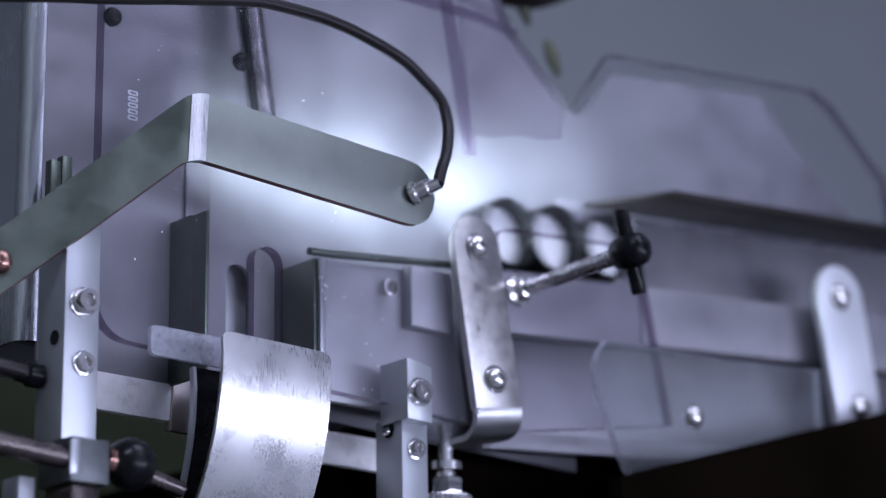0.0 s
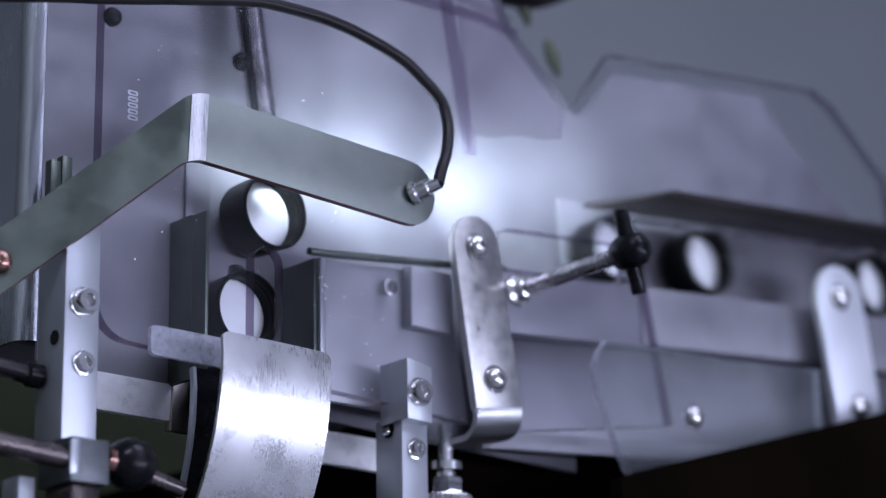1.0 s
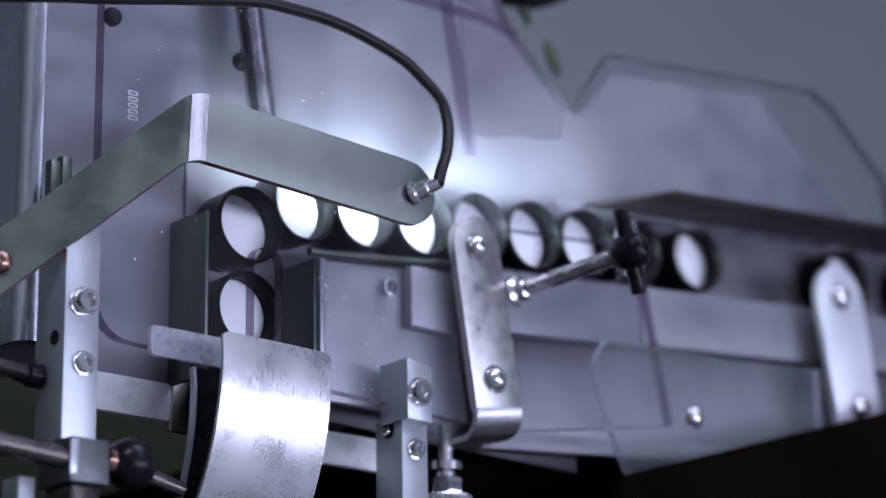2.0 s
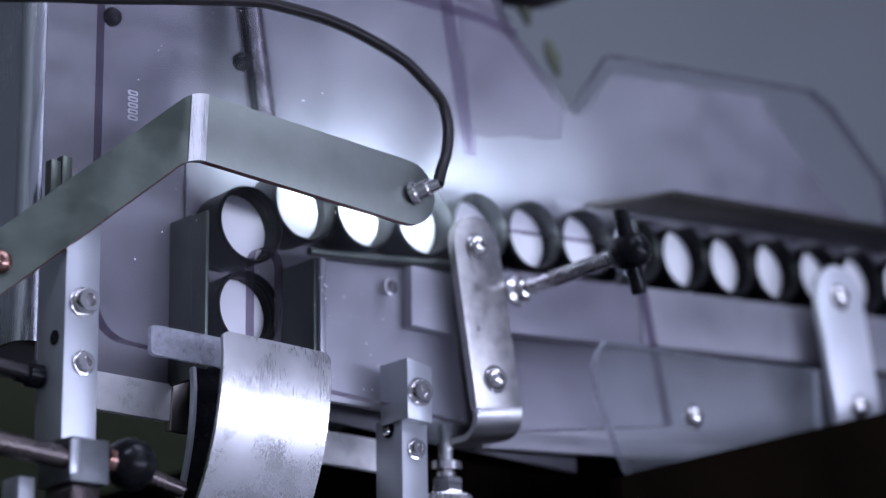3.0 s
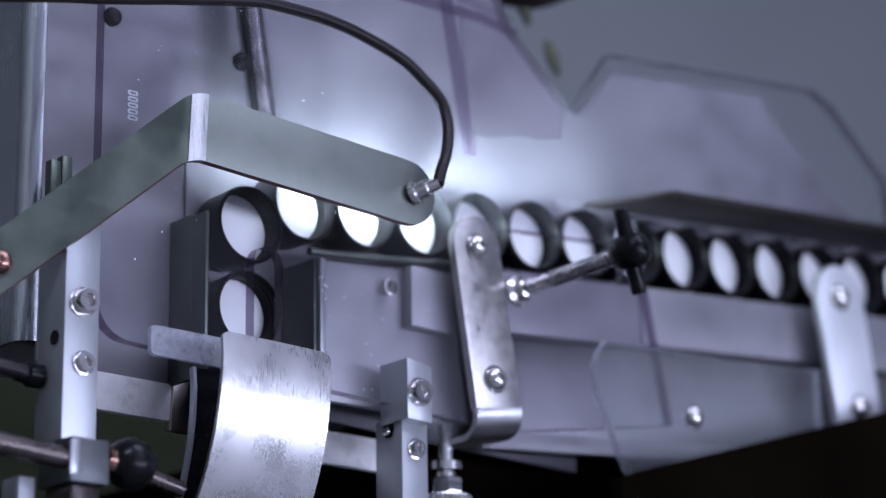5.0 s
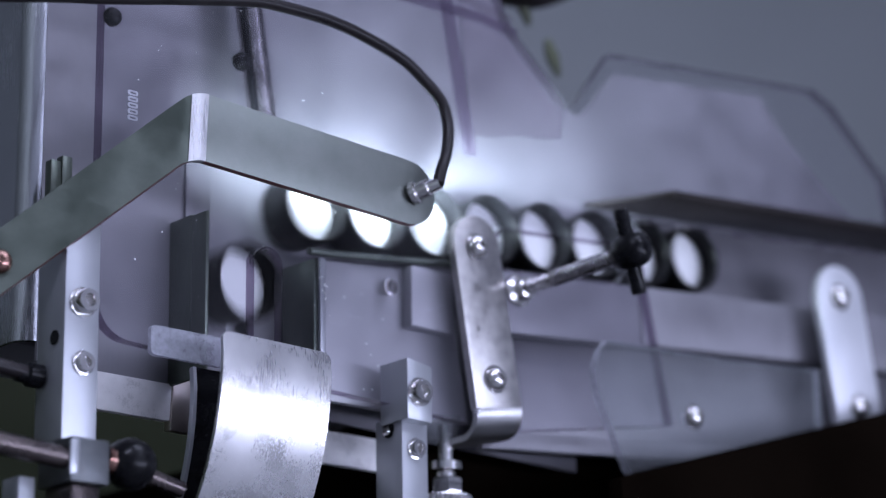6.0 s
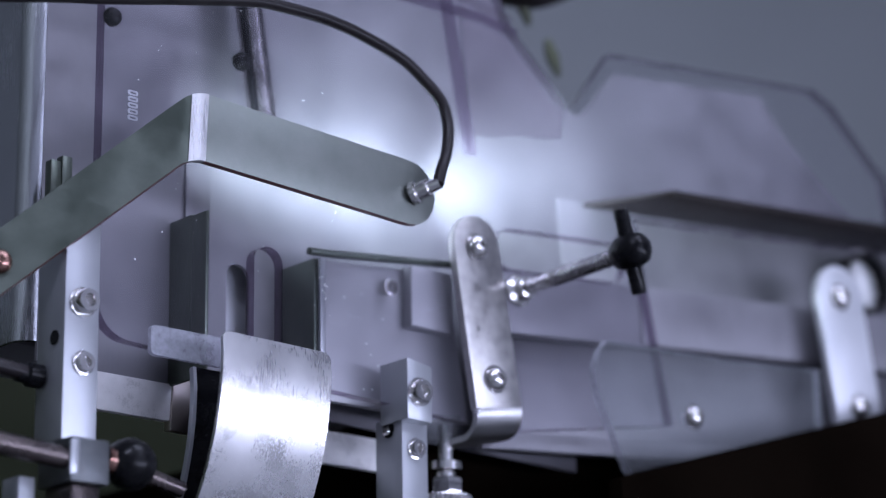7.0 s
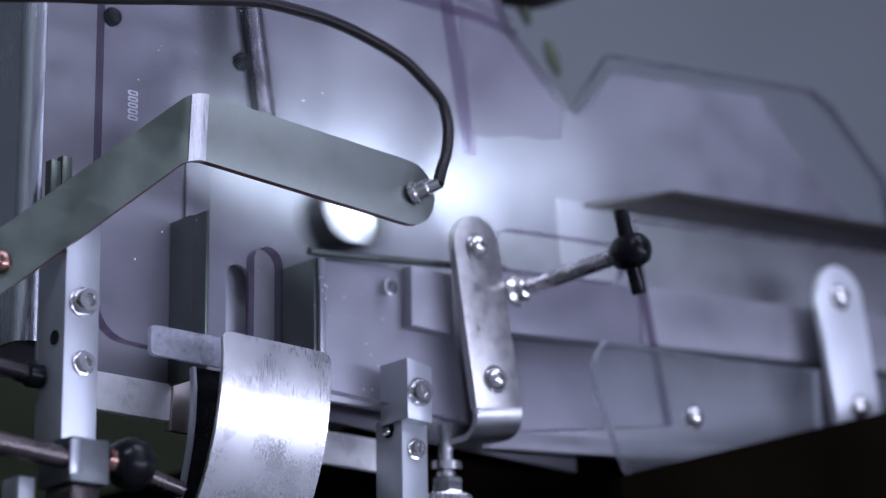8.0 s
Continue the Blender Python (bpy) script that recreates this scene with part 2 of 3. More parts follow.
def tube(path, radius, seg=12, closed_ends=True):
    """A round tube along points in millimetres."""
    bm = bmesh.new()
    pts = [Vector(p) * MM for p in path]
    rings, side = [], Vector((0, 0.3, 1))
    for i, p in enumerate(pts):
        d = (pts[min(i + 1, len(pts) - 1)] - pts[max(i - 1, 0)]).normalized()
        side = (side - d * side.dot(d)).normalized()
        o = d.cross(side)
        rings.append([bm.verts.new(p + radius * MM * (side * math.cos(a) + o * math.sin(a))) for a in (2 * math.pi * k / seg for k in range(seg))])
    for a, b in zip(rings, rings[1:]):
        for k in range(seg):
            bm.faces.new((a[k], a[(k + 1) % seg], b[(k + 1) % seg], b[k]))
    soft_faces(bm.faces)
    if closed_ends:
        bm.faces.new(rings[0])
        bm.faces.new(rings[-1])
    return bm


def bent_sheet(profile, width, thick, m, bevel=0.25, corner=0.0):
    """A strip of sheet bent along a (v, w) profile and extruded along u from 0 to width."""
    bm = bmesh.new()
    n = len(profile)
    normals = []
    for i in range(n):
        a, b = profile[max(i - 1, 0)], profile[min(i + 1, n - 1)]
        d = Vector((b[0] - a[0], b[1] - a[1])).normalized()
        normals.append(Vector((-d.y, d.x)))
    rows = []
    inset = [corner - math.sqrt(corner ** 2 - max(corner - abs(p[0] - profile[0][0]), 0) ** 2) for p in profile]
    for side in (0, 1):
        us = [width - c if side else c for c in inset]
        front = [bm.verts.new((u * MM, p[0] * MM, p[1] * MM)) for u, p in zip(us, profile)]
        back = [bm.verts.new((u * MM, (p[0] + q.x * thick) * MM, (p[1] + q.y * thick) * MM)) for u, p, q in zip(us, profile, normals)]
        rows.append((front, back))
    (f0, b0), (f1, b1) = rows
    for i in range(n - 1):
        bm.faces.new((f0[i], f0[i + 1], f1[i + 1], f1[i]))
        bm.faces.new((b0[i], b1[i], b1[i + 1], b0[i + 1]))
        bm.faces.new((f0[i], b0[i], b0[i + 1], f0[i + 1]))
        bm.faces.new((f1[i], f1[i + 1], b1[i + 1], b1[i]))
    for i in (0, n - 1):
        bm.faces.new((f0[i], f1[i], b1[i], b0[i]))
    bmesh.ops.recalc_face_normals(bm, faces=bm.faces[:])
    soft_faces(bm.faces)
    rim = [e for e in bm.edges if len(e.link_faces) == 2 and e.calc_face_angle(0) > 0.9]
    bmesh.ops.bevel(bm, geom=rim, offset=bevel * MM, segments=1, profile=0.5, affect="EDGES", clamp_overlap=True)
    bmesh.ops.transform(bm, matrix=m, verts=bm.verts)
    return bm


def arc(cx, cy, r, a0, a1, seg=8):
    return [(cx + r * math.cos(radians(a0 + (a1 - a0) * k / seg)), cy + r * math.sin(radians(a0 + (a1 - a0) * k / seg))) for k in range(seg + 1)]


def smooth_path(pts, steps=10):
    """Catmull-Rom through points."""
    P = [Vector(p) for p in pts]
    P = [P[0] * 2 - P[1], *P, P[-1] * 2 - P[-2]]
    out = []
    for i in range(1, len(P) - 2):
        for k in range(steps):
            t = k / steps
            a, b, c, d = P[i - 1:i + 3]
            out.append(0.5 * ((2 * b) + (c - a) * t + (2 * a - 5 * b + 4 * c - d) * t * t + (3 * b - a - 3 * c + d) * t ** 3))
    return out + [P[-2]]


FRONT = (0, -1, 0)


def facing(at, axis=FRONT):
    """Axes for a turned thing at a place, its w along axis."""
    w = Vector(axis).normalized()
    u = Vector((0, 0, 1)).cross(w)
    u = u.normalized() if u.length > 0.01 else Vector((1, 0, 0))
    return frame_of(at, u, w.cross(u))


def cap_screw(at, head=4.25, high=5.0, axis=FRONT, label="bright hexagon socket cap screw", group="socket screws"):
    """A socket head cap screw on a washer; at: middle of its seat."""
    t = thing("cap_screw", label, "screw", group)
    m = facing(at, axis)
    part("washer", lathe([(2.0, 0), (head * 1.25, 0), (head * 1.25, 0.8), (head * 0.9, 1.0), (0, 1.0)], m), CHROME, t)
    hx = head * 0.55
    part("head", lathe([(0, 1.0), (head, 1.0), (head, high * 0.85), (head * 0.93, high), (hx, high), (hx * 0.98, high - 0.4), (hx * 0.95, high * 0.5), (0, high * 0.45)], m, 24), CHROME, t)
    return t


def dome_screw(at, head=4.6, high=3.2, axis=FRONT, label="bright domed screw head", group="domed screws"):
    t = thing("dome_screw", label, "screw", group)
    m = facing(at, axis)
    prof = [(0, 0), (head, 0), (head, 0.5)] + [(head * math.cos(radians(a)), 0.5 + high * math.sin(radians(a))) for a in (15, 35, 55, 68)]
    prof += [(head * 0.30, 0.5 + high * 0.93), (head * 0.28, 0.5 + high * 0.5), (0, 0.5 + high * 0.45)]
    part("head", lathe(prof, m), CHROME, t)
    part("washer", lathe([(0, -0.9), (head * 1.2, -0.9), (head * 1.2, -0.1), (0, -0.1)], m), CHROME, t)
    return t


# ---- the room ----
def room():
    x0, x1, y0, y1, z0, z1 = -3000, 4500, -3200, 2600, -1250, 2000
    for name, b in (("floor", (x0, y0, z0 - 60, x1, y1, z0)), ("wall_north", (x0, y1, z0, x1, y1 + 120, z1)), 
                    ("wall_west", (x0 - 120, y0, z0, x0, y1, z1)), ("wall_east", (x1, y0, z0, x1 + 120, y1, z1)), ("ceiling", (x0, y0, z1, x1, y1, z1 + 80))):
        mat = FLOOR if name == "floor" else WALL_SAGE if name == "wall_west" else WALL_GREY if name == "wall_north" else CEIL if name == "ceiling" else WALL
        tagged(part(name, box(*b, bevel=0), mat, None, smooth=False), name.split("_")[0] + " of the workshop, plain and slightly uneven", name.split("_")[0], kind="structure")

    hole = [(-650, -760), (3050, -760), (3050, -80), (-650, -80)]
    wall = plate([(x0, z0), (x1, z0), (x1, z1), (x0, z1)], 120, XZ(y0 - 120) @ Matrix.Rotation(math.pi, 4, "Y") @ Matrix.Scale(-1, 4, (1, 0, 0)), [hole, [(760, 460), (1340, 460), (1340, 1240), (760, 1240)]], 0)
    tagged(part("wall_south", wall, WALL, None, smooth=False), "wall of the workshop with two added window openings", "wall", kind="structure")
    # both windows are made up: unseen openings that hold the fill lamps
    win = tagged(new("fill_window_1"), "added wide low window opening with pale frame, out of view", "window", kind="structure")
    for b in ((-650, -3240, -760, 3050, -3200, -720), (-650, -3240, -120, 3050, -3200, -80), (-650, -3240, -720, -610, -3200, -120), (3010, -3240, -720, 3050, -3200, -120), (1180, -3240, -720, 1220, -3200, -120)):
        part("window_frame", box(*b, bevel=2), GALV, win)
    win = tagged(new("fill_window_2"), "added small upright window opening with pale frame, out of view", "window", kind="structure")
    for b in ((760, -3240, 460, 1340, -3200, 500), (760, -3240, 1200, 1340, -3200, 1240), (760, -3240, 500, 800, -3200, 1200), (1300, -3240, 500, 1340, -3200, 1200)):
        part("window_frame", box(*b, bevel=2), GALV, win)


room()


# ---- the feeder: housing, plates, guides ----
def feeder_housing():
    t = thing("feeder_housing", "satin stainless sheet housing with rounded front edge", "machine housing")
    # front sheet, with the bent left edge running back
    prof = [(-72.5 + 0.01, 0)] + arc(-72.5, 7, 7, 270, 180, 8) + [(-79.5, 70)]
    bm = bmesh.new()
    lo, hi = -64, 190
    rows = [[bm.verts.new((x * MM, (21.2 + y) * MM, z * MM)) for x, y in prof] for z in (lo, hi)]
    rows2 = [[bm.verts.new(((x + 1.5) * MM, (21.2 + y + 1.5) * MM, z * MM)) for x, y in prof] for z in (lo, hi)]
    for i in range(len(prof) - 1):
        bm.faces.new((rows[0][i], rows[0][i + 1], rows[1][i + 1], rows[1][i]))
        bm.faces.new((rows2[0][i], rows2[1][i], rows2[1][i + 1], rows2[0][i + 1]))
        bm.faces.new((rows[0][i], rows2[0][i], rows2[0][i + 1], rows[0][i + 1]))
        bm.faces.new((rows[1][i], rows[1][i + 1], rows2[1][i + 1], rows2[1][i]))
    soft_faces(bm.faces)
    part("corner_sheet", bm, CORNER, t, "rounded sheet corner catching a bright line")
    slot = rounded(9.4, -64, 19.9, -19.6, 5.2, 6, "0011")
    part("back_plate", plate([(-72.5, -71), (190, -77), (193, 30), (430, 45), (410, 52), (367, 78), (331, 104), (318, 119), (221, 107), (199, 82), (193, 82), (160, 112), (118, 190), (-72.5, 190)], 1.5, XZ(21), [slot], 0), STEEL_SHEET, t, "satin steel back plate with a vertical slot")
    part("slot_backing", box(0, 30, -70, 52, 32, -8, 0.2), GALV, t, "pale plate behind the slot")
    part("seam_strip", box(-10.6, 19.6, -9, 0.5, 20.9, 20, 0.3), STEEL_SHEET, t, "narrow seam strip on the back plate")
    part("body", box(-74, 42, -60, 110, 88, 190, 2), STEEL_SHEET, t)
    return t


feeder_housing()


def row_line(x, dz=0.0):
    """Height of the cap row's middle line at x: it rises 5 degrees to the right."""
    return x * math.tan(radians(5.0)) + dz


U_ROW = (math.cos(radians(5)), 0, math.sin(radians(5)))
V_ROW = (-math.sin(radians(5)), 0, math.cos(radians(5)))


def row_frame(y=0.0):
    return frame_of((0, y, 0), U_ROW, V_ROW)


def chute_track():
    t = thing("chute_track", "satin steel cap track sloping down to the vertical drop", "chute")
    part("track_back", plate([(186, -30), (1250, -30), (1250, 25), (186, 25)], 0.5, row_frame(20.4), (), 0.2), STEEL_SHEET, t)
    part("lower_rail", plate([(122, -43), (206, -43), (206, -17), (122, -17)], 8, row_frame(-2), (), 0.6), STEEL_SHEET, t, "satin steel rail bar")
    part("lower_rail", plate([(208, -42), (1250, -42), (1250, -16.5), (208, -16.5)], 10, row_frame(-1), (), 0.6), STEEL_SHEET, t, "satin steel rail bar")
    part("apron", plate([(118, -81), (1250, -82), (1250, -40), (118, -40)], 1.5, row_frame(10), (), 0.3), STEEL_SHEET, t, "satin steel apron sheet under the rail")
    part("apron_lip", plate([(118, -88.5), (1250, -88.5), (1250, -81.2), (118, -81.2)], 4, row_frame(7), (), 0.5), STEEL_SHEET, t, "folded lip of the apron")
    # hood coloured near black to carry the shade on its underside
    part("hood_lip", plate([(222, 21.2), (1250, 21.2), (1250, 23.8), (222, 23.8)], 1.2, row_frame(-14), (), 0.3), DARK_SHEET, t, "front lip of the hood, coloured dark like its shade")
    part("hood_flange", plate([(222, -14), (1250, -14), (1250, 19.6), (200, 19.6)], 1.6, frame_of((-24 * math.sin(radians(5)), 0, 24 * math.cos(radians(5))), U_ROW, (0, 1, 0)), (), 0.3), DARK_SHEET, t, "hood flange over the caps, coloured dark for its shaded underside")
    return t


chute_track()


def drop_guides():
    t = thing("drop_guide", "grey steel guide bar beside the vertical cap drop", "guide bar")
    part("bar", box(-16.8, 6.9, -72, -15.2, 20.8, -9.5, 0.3), STEEL_DULL, t)
    part("lip", box(-17.0, -2.2, -72, -15.4, 6.7, -10.2, 0.4), STEEL_DULL, t, "bright machined lip")
    g = thing("guide_box", "folded steel guide box with a rim bar on top", "guide box")
    part("side_flange", box(35.2, 0.5, -72, 37.6, 20.8, -18, 0.3), STEEL_DULL, g, "dark steel side flange")
    part("face_plate", plate([(37.8, -72), (113, -71), (104, -11.5), (37.8, -18)], 3, XZ(2), (), 0.4), PALE_SHEET, g, "satin face plate speckled with dust")
    part("edge_strip", box(36.6, -1.6, -72, 39.2, 0.4, -17.8, 0.5), ALU, g)
    part("rim_bar", tube([(31.5, -1, -16.4), (40, -1, -15.8), (103, -1, -8.6)], 1.5), STEEL_DULL, g, "thin round rim bar")
    part("stop_block", box(79.6, -4, -38, 101, 2, -13.5, 0.8), PALE_SHEET, g, "small grey stop block")


drop_guides()


def front_cover():
    """One clear sheet: drop slot, adjusting slot, rounded lower left corner, sloping right part."""
    slot = rounded(-0.9, -66, 12.2, -21.9, 6.4, 8)
    adj = [(x, z + row_line(x - 150)) for x, z in rounded(119.5, -6, 192, 11, 7, 8)]
    out = rounded(-68.2, -67.5, 60, 150, 14, 8, "1000")[:9] + [(112, -74.5), (129, -73.5), (216.5, -59), (204.5, -4), (199, 27.5), (375, 45), (368.5, 80), (333.6, 108.5), (320, 113.7), (187.7, 99), (166.4, 70.8), (162.4, 68.3), (130, 96), (104, 150), (-68.2, 150)]
    t = thing("front_cover", "clear acrylic front cover with rounded slots and a notched top", "acrylic cover")
    sheet = part("sheet", plate(out, 5, XZ(-10), [slot, adj], 0, True), CLEAR, t, edge=CUT_EDGE)
    sheet.visible_shadow = False
    for k in range(5):
        z = 23.8 - k * 2.35
        ring = plate(rounded(-57.6, z - 0.95, -53.2, z + 0.95, 0.8, 4), 0.15, XZ(-10.1), [rounded(-56.7, z - 0.35, -54.1, z + 0.35, 0.3, 3)], 0)
        part("etched_mark", ring, FROST, t, "small etched mark")
    rib = part("upright_rib", plate([(89.5, 118), (95.0, 118), (109.5, 36), (104.5, 36)], 2.5, XZ(-10.2), (), 0), EDGE_CLEAR, t, "lilac edge of a glued acrylic rib")
    rib.visible_shadow = False
    rib = part("cross_rib", plate([(66, 95.5), (112, 97.0), (131, 94.5), (131, 91.0), (112, 93.5), (66, 92)], 2.0, XZ(-12.9), (), 0), EDGE_CLEAR, t, "faint glued acrylic cross rib")
    rib.visible_shadow = False
    return t


front_cover()


def dark_stud(at):
    t = thing("dark_stud", "dark domed stud behind the acrylic cover", "stud", "dark studs")
    part("head", lathe([(0, -1.5), (3.6, -1.5), (3.6, 0), (3.2, 1.0), (2.0, 1.9), (0, 2.2)], facing(at)), BLACK, t)


def reflection_sheet():
    # tinted sheet and streak put in for dark reflections on the front cover
    t = thing("reflection_sheet", "tinted clear sheet with a slanted edge, for a dark reflection in the cover", "acrylic sheet")
    out = [(103, 150), (112, 150), (135.5, 101), (166, 74), (163, 57), (113, 47)]
    part("sheet", plate(out, 1.2, XZ(-3.6), (), 0, True), REFLECT_TINT, t, edge=CUT_EDGE).visible_shadow = False
    part("reflected_streak", plate([(104, 108), (135, 104), (135.5, 101), (104, 104.5)], 1.0, XZ(-4.9), (), 0), REFLECT_TINT, t, "dark streak of the reflection").visible_shadow = False


reflection_sheet()
dark_stud((-57.6, 0.5, 56.0))
dark_stud((0.6, 0.5, 52.9))
cap_screw((70.8, -1.6, -23.6), 2.6, 2.4)


def guards():
    lo = plate([(160, -36), (155.5, -41), (153, -47), (152.9, -53), (154.4, -59), (169, -87), (172, -90), (176, -92), (288, -92), (288, -28), (230, -33)], 4, XZ(-30), [disc(207.9, -60.6, 2.5)], 0, True)
    t = thing("lower_guard", "scuffed clear acrylic lower guard", "acrylic guard")
    part("sheet", lo, CLEAR_SMOKE, t, edge=BRIGHT_EDGE).visible_shadow = False
    dome_screw((207.9, -30.5, -60.6), 4.2, 2.6)


guards()


def strap_bar(x, z_top, length, width, label, mat, tilt, foot):
    """A flat strap with a round top, two screws, leaning by tilt; its foot is bent back."""
    t = thing("strap_bar", label, "strap", "strap bars")
    m = frame_of((x, -14.4, z_top), (math.cos(radians(tilt)), 0, math.sin(radians(tilt))), (-math.sin(radians(tilt)), 0, math.cos(radians(tilt))))
    h = width / 2
    n = 12
    outline = [(-h, -length)] + [(h, -length)] + [(h * math.cos(radians(180 * k / n)), -h + h * math.sin(radians(180 * k / n))) for k in range(n + 1)]
    strap = part("strap", plate(outline, 4.0, m, (), 0.4), mat, t)
    if foot:
        prof = [(-length + 0.2, 0)] + [(-length - 11 * math.sin(radians(a)), -11 + 11 * math.cos(radians(a))) for a in range(0, 91, 10)] + [(-length - 11, -24)]
        part("bent_foot", bent_sheet(prof, width, 2.4, m @ Matrix.Translation((-h * MM, 0, 0))), STEEL_BRUSHED, strap, "polished bent foot")
    return t, m


bar_a, m_a = strap_bar(103.0, 8.6, 77, 24.0, "brushed steel strap with bent foot on the acrylic cover", STRAP, 9, True)
dome_screw((104.2, -15.2, -4.1))
dome_screw((112.6, -15.2, -56.4))
bar_b, m_b = strap_bar(322.4, 28.8, 90, 31, "pale steel strap with round top on the track", GALV, 9, False)
dome_screw((323.6, -15.2, 14.0), 5, 3)
dome_screw((332.5, -15.2, -35.3), 5, 3)


def clamp_knob():
    t = thing("clamp_knob", "black tee knob on a threaded clamping rod", "clamp knob")
    m = facing((126, -14, -18.4), (0.105, -1, 0.07))
    part("flange_nut", lathe([(0, 0), (6.6, 0), (6.6, 1.4), (4.6, 2.4), (4.4, 6), (3.0, 6.6), (0, 6.6)], m, 6 * 4), CHROME, t, "bright flanged nut")
    prof = [(0, 5)]
    for k in range(8):
        prof += [(2.8, 6 + k * 1.5), (2.0, 6.75 + k * 1.5)]
    prof += [(2.0, 18), (3.3, 18.4), (3.3, 56), (0, 56)]
    part("rod", lathe(prof, m, 16), STEEL_ROD, t, "threaded steel rod")
    hub = [(0, 50), (3.6, 50), (5.8, 51.5), (7.0, 55), (7.0, 60), (6.0, 63.5), (3.5, 65.5), (0, 66)]
    hub = part("hub", lathe(hub, m, 28), BLACK, t)
    c = m @ Vector((0, 0, 57.5 * MM))
    for s in (1, -1):
        d = Vector((-0.29, -0.02, 0.957)) * s
        part("wing", lathe([(0, 4), (3.4, 4), (3.0, 9), (3.0, 15.5), (2.5, 16.6), (0, 16.8)], facing(c / MM, d), 18), BLACK, hub)


clamp_knob()


# ---- the LED lamp on its bent bracket ----
def led_lamp():
    t = thing("led_lamp", "dull steel lamp bracket with a cool LED bar behind", "work lamp")
    # front limb: from the fold (-43, -34, 9) to the end (66, -34, 3); leaning slightly
    u = Vector((98, 0, -4.7)).normalized()
    lean = Vector((0.18, 0, -1))
    a = Vector((-40.3, -34, 7.35))
    m = frame_of(a, u, -lean)
    h = 12.6
    n = 10
    outline = [(0, -h), (106.4 - h, -h)] + [(106.4 - h + h * math.cos(radians(-90 + 180 * k / n)), h * math.sin(radians(-90 + 180 * k / n))) for k in range(1, n)] + [(106.4 - h, h), (0, h)]
    part("front_limb", plate(outline, 3.0, m, (), 0.15, True), BRACKET, t, "dull steel limb with a round end and brown cut edge", edge=RUSTY_EDGE)
    # fold and rear limb, running back and down
    v = (m.to_3x3() @ Vector((0, 1, 0))).normalized()
    # the bend, swept in steps from the front limb's line to the rear limb's
    bm = bmesh.new()
    path = [a + u * 0.1]
    d0, d1 = -u, Vector((-61, 29, -57)).normalized()
    p = a.copy()
    steps = 9
    for k in range(1, steps + 1):
        d = d0.lerp(d1, k / steps).normalized()
        p = p + d * 1.4
        path.append(p.copy())
    path.append(p + d1 * 120)
    fr = []
    for i, q in enumerate(path):
        d = (path[min(i + 1, len(path) - 1)] - path[max(i - 1, 0)]).normalized()
        inward = d.cross(v).normalized()
        if inward.y < 0 and i < 4:
            inward = -inward
        fr.append([bm.verts.new((q + v * s * h + inward * w) * MM) for s, w in ((1, 0), (-1, 0), (-1, 3.0), (1, 3.0))])
    for x, y in zip(fr, fr[1:]):
        for k in range(4):
            bm.faces.new((x[k], x[(k + 1) % 4], y[(k + 1) % 4], y[k])).material_index = k % 2
    bm.faces.new(fr[0])
    bm.faces.new(fr[-1])
    soft_faces(bm.faces)
    bend = bmesh.new()
    ring = [[bend.verts.new(v.co) for v in row] for row in fr[:6]]
    for x, y in zip(ring, ring[1:]):
        for k in range(4):
            bend.faces.new((x[k], x[(k + 1) % 4], y[(k + 1) % 4], y[k]))
    bmesh.ops.translate(bend, vec=(0, -0.0003, 0), verts=bend.verts)
    soft_faces(bend.faces)
    # brighter metal stands in for the highlight along the fold
    part("bend", bend, STEEL_BRUSHED, t, "bend of the bracket in brighter metal for its highlight")
    rear = part("rear_limb", bm, STEEL_DULL, t, "folded rear limb of the bracket", edge=RUSTY_EDGE)
    body = part("lamp_body", plate(rounded(6, 4.0, 100, 12.2, 3), 13, m @ Matrix.Translation((0, 0, -3.2 * MM)), (), 0.4), ALU, t, "slim LED housing")
    part("diffuser", plate(rounded(9, 5.4, 98, 11.2, 2.5), 1.0, m @ Matrix.Translation((0, 0, -16.3 * MM)), (), 0.2), LED_FACE, body, "glowing LED diffuser")
    side = v.cross(d1).normalized()
    if side.y > 0:
        side = -side
    part("limb_screw", lathe([(0, 0), (4.4, 0), (4.0, 1.6), (2.6, 2.8), (1.2, 3.0), (0, 2.2)], facing(p + d1 * 78.0 + side * 0.2, side), 20), RUST_SCREW, rear, "coppery screw head")
    g = facing((54.8, -34, 2.4), (0.45, -1, 0.25))
    gland = part("cable_gland", lathe([(0, 0), (4.4, 0), (4.4, 2.2), (3.4, 2.6), (3.4, 7), (2.6, 7.4), (2.2, 12), (0, 12)], g, 18), CHROME, t, "bright cable gland")
    tip = g @ Vector((0, 0, 11 * MM)) / MM
    pts = [tip, (61.2, -43.5, 11.0), (65.0, -42, 18.5), (67.0, -41, 26.0), (67.6, -40, 32.5), (66.4, -38, 41.0), (58.9, -36, 49.0), (47.0, -35, 55.8), (19.8, -35, 61.2), (-7, -35, 61.4), (-27.5, -35, 58.6), (-80.8, -35, 45.4), (-112.6, -35, 37.8), (-190, -35, 17.5)]
    part("cable", tube(smooth_path(pts), 2.25, 12), RUBBER, gland, "black lamp cable")
    return t


led_lamp()

# ---- lower frame: posts, bars, curved chute, clamps ----
def LEAN(z):
    """Tips a bar at y = 22 forward by 5 degrees about its own middle line."""
    c = Vector((0, 22, z)) * MM
    return Matrix.Translation(c) @ Matrix.Rotation(radians(5), 4, "X") @ Matrix.Translation(-c)


